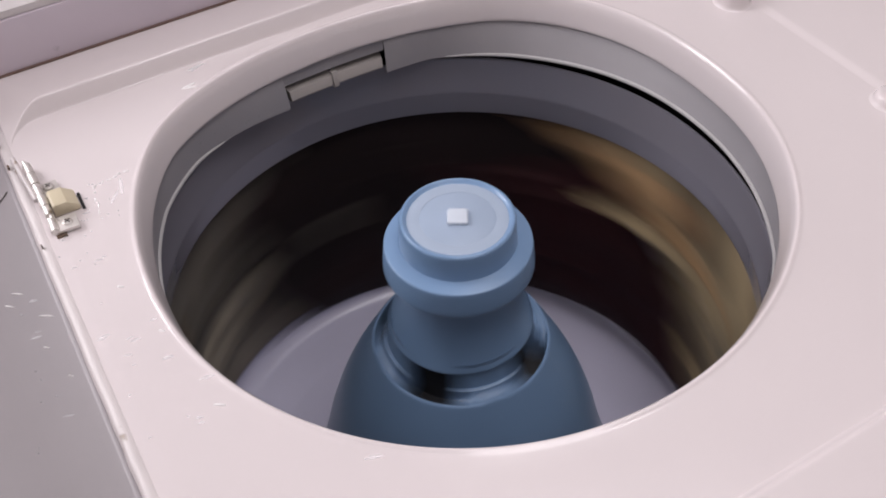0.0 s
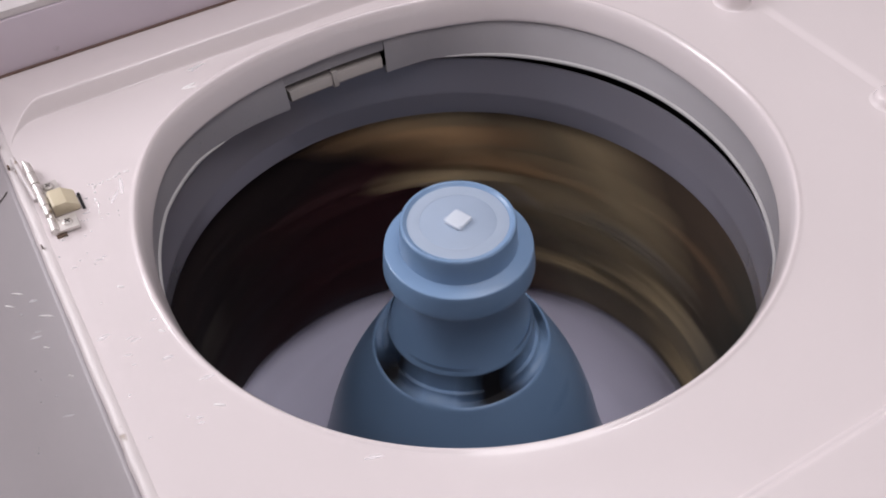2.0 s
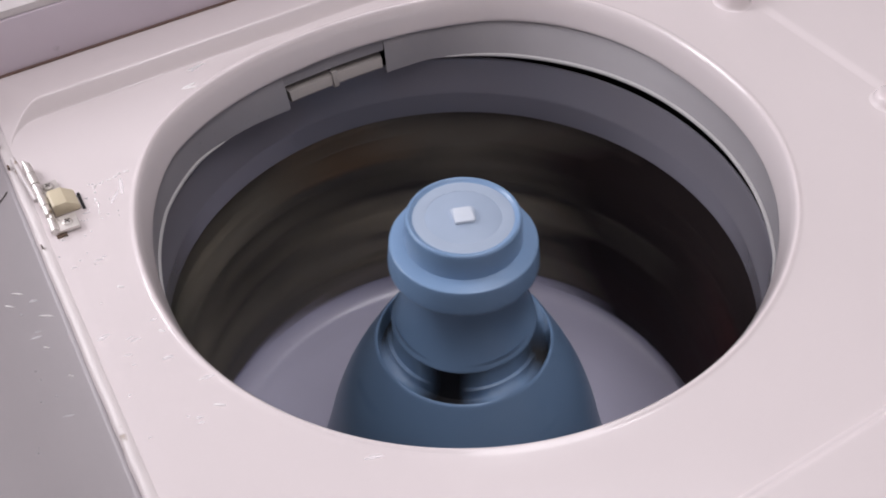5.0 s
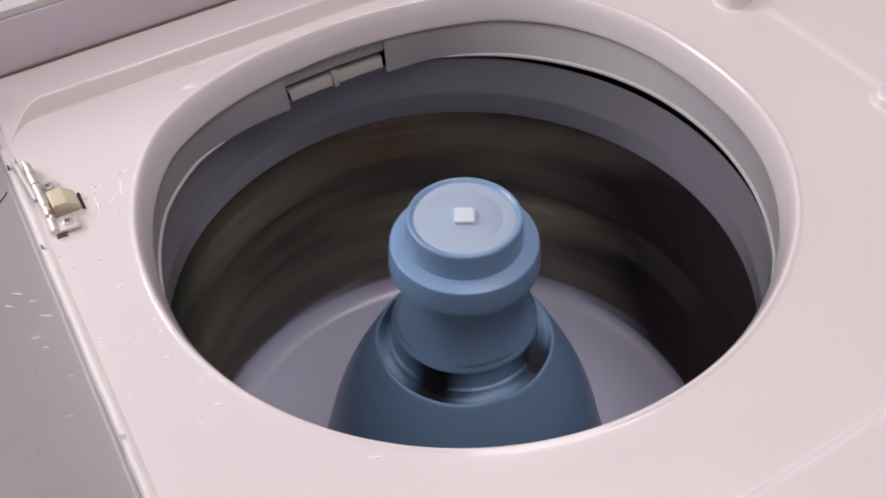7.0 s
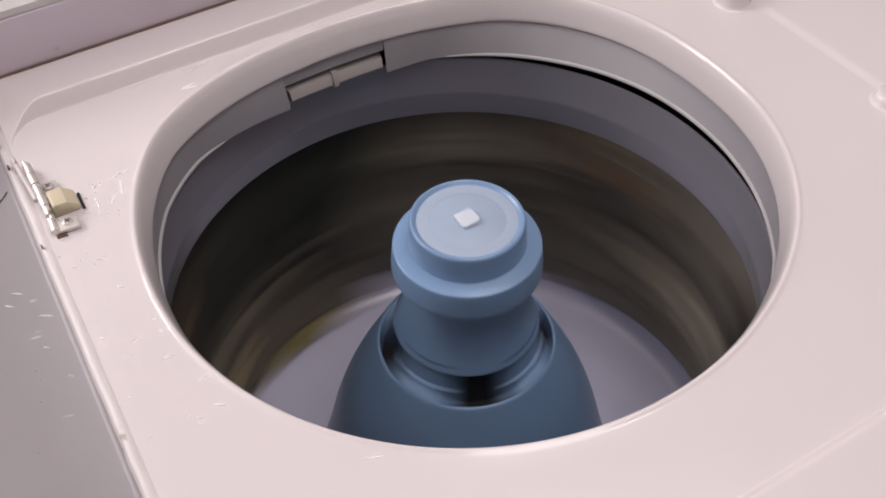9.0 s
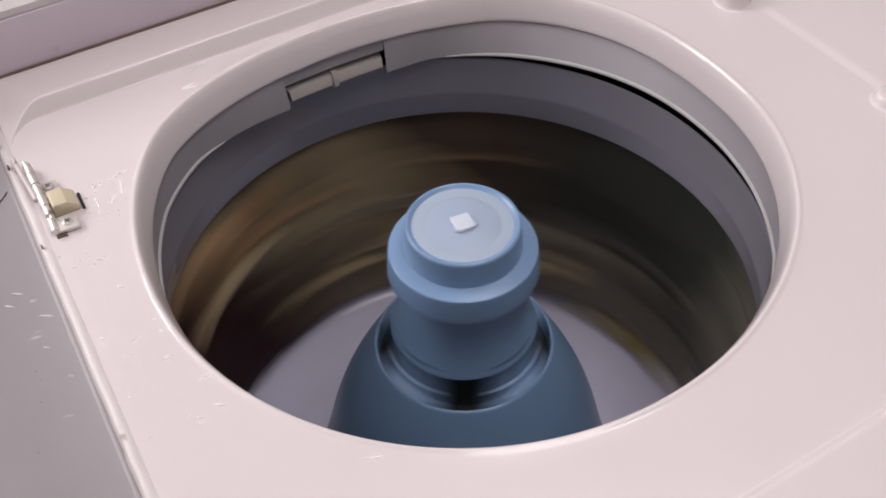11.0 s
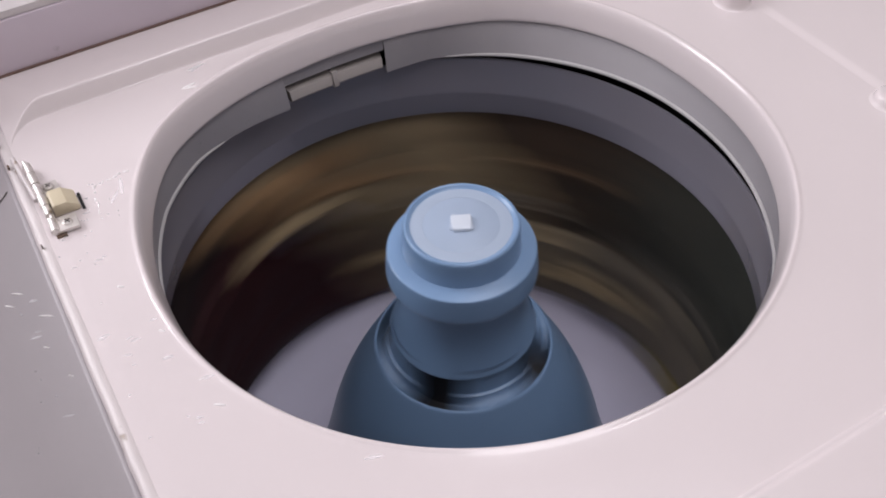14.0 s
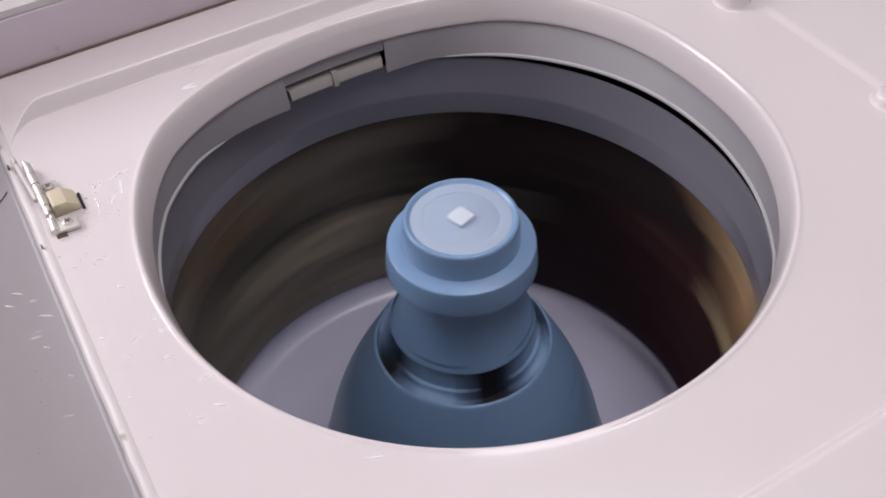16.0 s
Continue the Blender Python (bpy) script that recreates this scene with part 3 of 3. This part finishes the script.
# ---- water drops left on the enamel ----
def drops(name, label, spots, seed, z, mat=None):
    bm = bmesh.new()
    for x, y, ln, w, turn in spots:
        m = pose(x, y, z, 0, 0, turn)
        n = 14
        top = bm.verts.new(m @ Vector((0, 0, 0.0011)))
        prev = None
        for f, h in ((0.55, 0.0008), (0.85, 0.0004), (1.0, -0.0002)):
            ring = []
            for k in range(n):
                a = 2 * math.pi * k / n
                q = 1 + 0.25 * noise.noise((math.cos(a) * 1.4 + x * 90, math.sin(a) * 1.4 + y * 90, seed))
                ring.append(bm.verts.new(m @ Vector((math.cos(a) * ln * f * q, math.sin(a) * w * f * q, h))))
            for k in range(n):
                if prev is None:
                    bm.faces.new((top, ring[k], ring[(k + 1) % n]))
                else:
                    bm.faces.new((prev[k], ring[k], ring[(k + 1) % n], prev[(k + 1) % n]))
            prev = ring
    ob = part(name, bm, mat or WATER)
    ob.visible_shadow = False
    return tagged(ob, label, "water", kind="stuff")


def scatter(n, x0, x1, y0, y1, seed, big=0.004):
    rnd = random.Random(seed)
    out = []
    for _ in range(n):
        ln = big * (0.15 + 0.85 * rnd.random() ** 2.5)
        out.append((rnd.uniform(x0, x1), rnd.uniform(y0, y1), ln, ln * rnd.uniform(0.16, 0.42), rnd.uniform(-25, 5)))
    return out


drops("water_drops", "small clear water drops scattered on the grey lid", scatter(46, -.345, -.268, -.06, .17, 3), 3, -.0077)
DECK_SPOTS = scatter(26, -.245, -.213, -.09, .10, 5, 0.0035) + scatter(16, -.222, -.200, .085, .135, 8, 0.003) + [
    (-.098, .213, .0085, .0011, 6), (-.099, .2115, .0060, .0009, 20), (-.203, -.060, .005, .0012, -12), (-.150, -.155, .006, .0012, -20),
    (-.190, .118, .009, .0016, 75), (-.197, .110, .007, .0013, 50)]
drops("water_drops", "small clear water drops and streaks on the white deck", DECK_SPOTS, 6, 0.0)


def streak(x0, y0, x1, y1, w):
    return ((x0 + x1) / 2, (y0 + y1) / 2, math.hypot(x1 - x0, y1 - y0) / 2, w, math.degrees(math.atan2(y1 - y0, x1 - x0)))


def streak_chain(x0, y0, x1, y1, n, seed, w):
    """A broken line of short white marks, painted glints along a drying film's edge."""
    rnd = random.Random(seed)
    out = []
    for k in range(n):
        a, b = (k + 0.1) / n, (k + rnd.uniform(0.5, 1.0)) / n
        j = lambda: rnd.uniform(-0.0012, 0.0012)
        out.append(streak(x0 + (x1 - x0) * a + j(), y0 + (y1 - y0) * a + j(), x0 + (x1 - x0) * b + j(), y0 + (y1 - y0) * b + j(), w * rnd.uniform(0.6, 1.3)))
    return out


drops("water_streaks", "thin streaks of drying water on the white deck, glints painted white",
      [streak(-.1177, .1939, -.1049, .1952, .0010), streak(-.1177, .1939, -.1053, .1899, .0010), streak(-.2077, -.0789, -.2022, -.0833, .0009),
       streak(-.2236, .0329, -.2190, .0300, .0008), streak(-.2143, -.0131, -.2110, -.0160, .0009)]
      + streak_chain(-.2059, .1272, -.1800, .1300, 6, 31, .0007) + streak_chain(-.2059, .1272, -.2100, .1000, 5, 32, .0007), 9, 0.0, WATER_GLINT)
drops("water_streaks", "thin streaks of water on the grey lid, glints painted white",
      [streak(-.2700, .0430, -.2625, .0380, .0006), streak(-.2791, .0699, -.2727, .0647, .0005), streak(-.2854, .0621, -.2800, .0570, .0005),
       streak(-.2750, .0180, -.2715, .0150, .0005), streak(-.2690, -.0100, -.2665, -.0125, .0004)], 10, -.0077, WATER_GLINT)


def cover_drops():
    rnd = random.Random(12)
    bm = bmesh.new()
    for _ in range(60):
        d = rnd.choice((rnd.uniform(103, 128), rnd.uniform(40, 72)))
        z = rnd.uniform(-.046, -.027)
        f = (z + .024) / (cover_bottom(d) + .024)
        r = (rim_radius(d) - 0.0055) * (1 - f) + cover_radius(d) * f + 0.0002
        q = rnd.uniform(0.0005, 0.0012)
        m = pose(r * math.cos(radians(d)), r * math.sin(radians(d)), z, 0, 0, d) @ Matrix.Diagonal((0.6, 1.0, 1.2, 1))
        bmesh.ops.create_icosphere(bm, subdivisions=1, radius=q, matrix=m)
    ob = part("water_drops", bm, WATER)
    ob.visible_shadow = False
    tagged(ob, "tiny clear water drops on the grey tub cover", "water", kind="stuff")


cover_drops()


# ---- movement: one spin that quickens slightly, seen from above clockwise ----
def spin(t):
    return -2.38 + 516.5061 * t - 2.308081 * t ** 2 + 0.7155784 * t ** 3 - 0.02381779 * t ** 4


def motions():
    steps = [i / 15 for i in range(241)]
    lean = pose(0, 0, -.34) @ Matrix.Rotation(radians(0.625), 4, Vector((math.cos(radians(213.2)), math.sin(radians(213.2)), 0))) @ pose(0, 0, .34)
    walk(basket, [(t, pose(0, 0, 0, 0, 0, -spin(t))) for t in steps])
    walk(agitator, [(t, pose(0.0007 - 0.000025 * (t - 8), -0.0014 - 0.000113 * (t - 8), -0.0005, 0, 0, -spin(t)) @ lean) for t in steps])
    for g in LAUNDRY:
        walk(g, [(t, pose(0, 0, 0, 0, 0, -spin(t))) for t in steps])


motions()
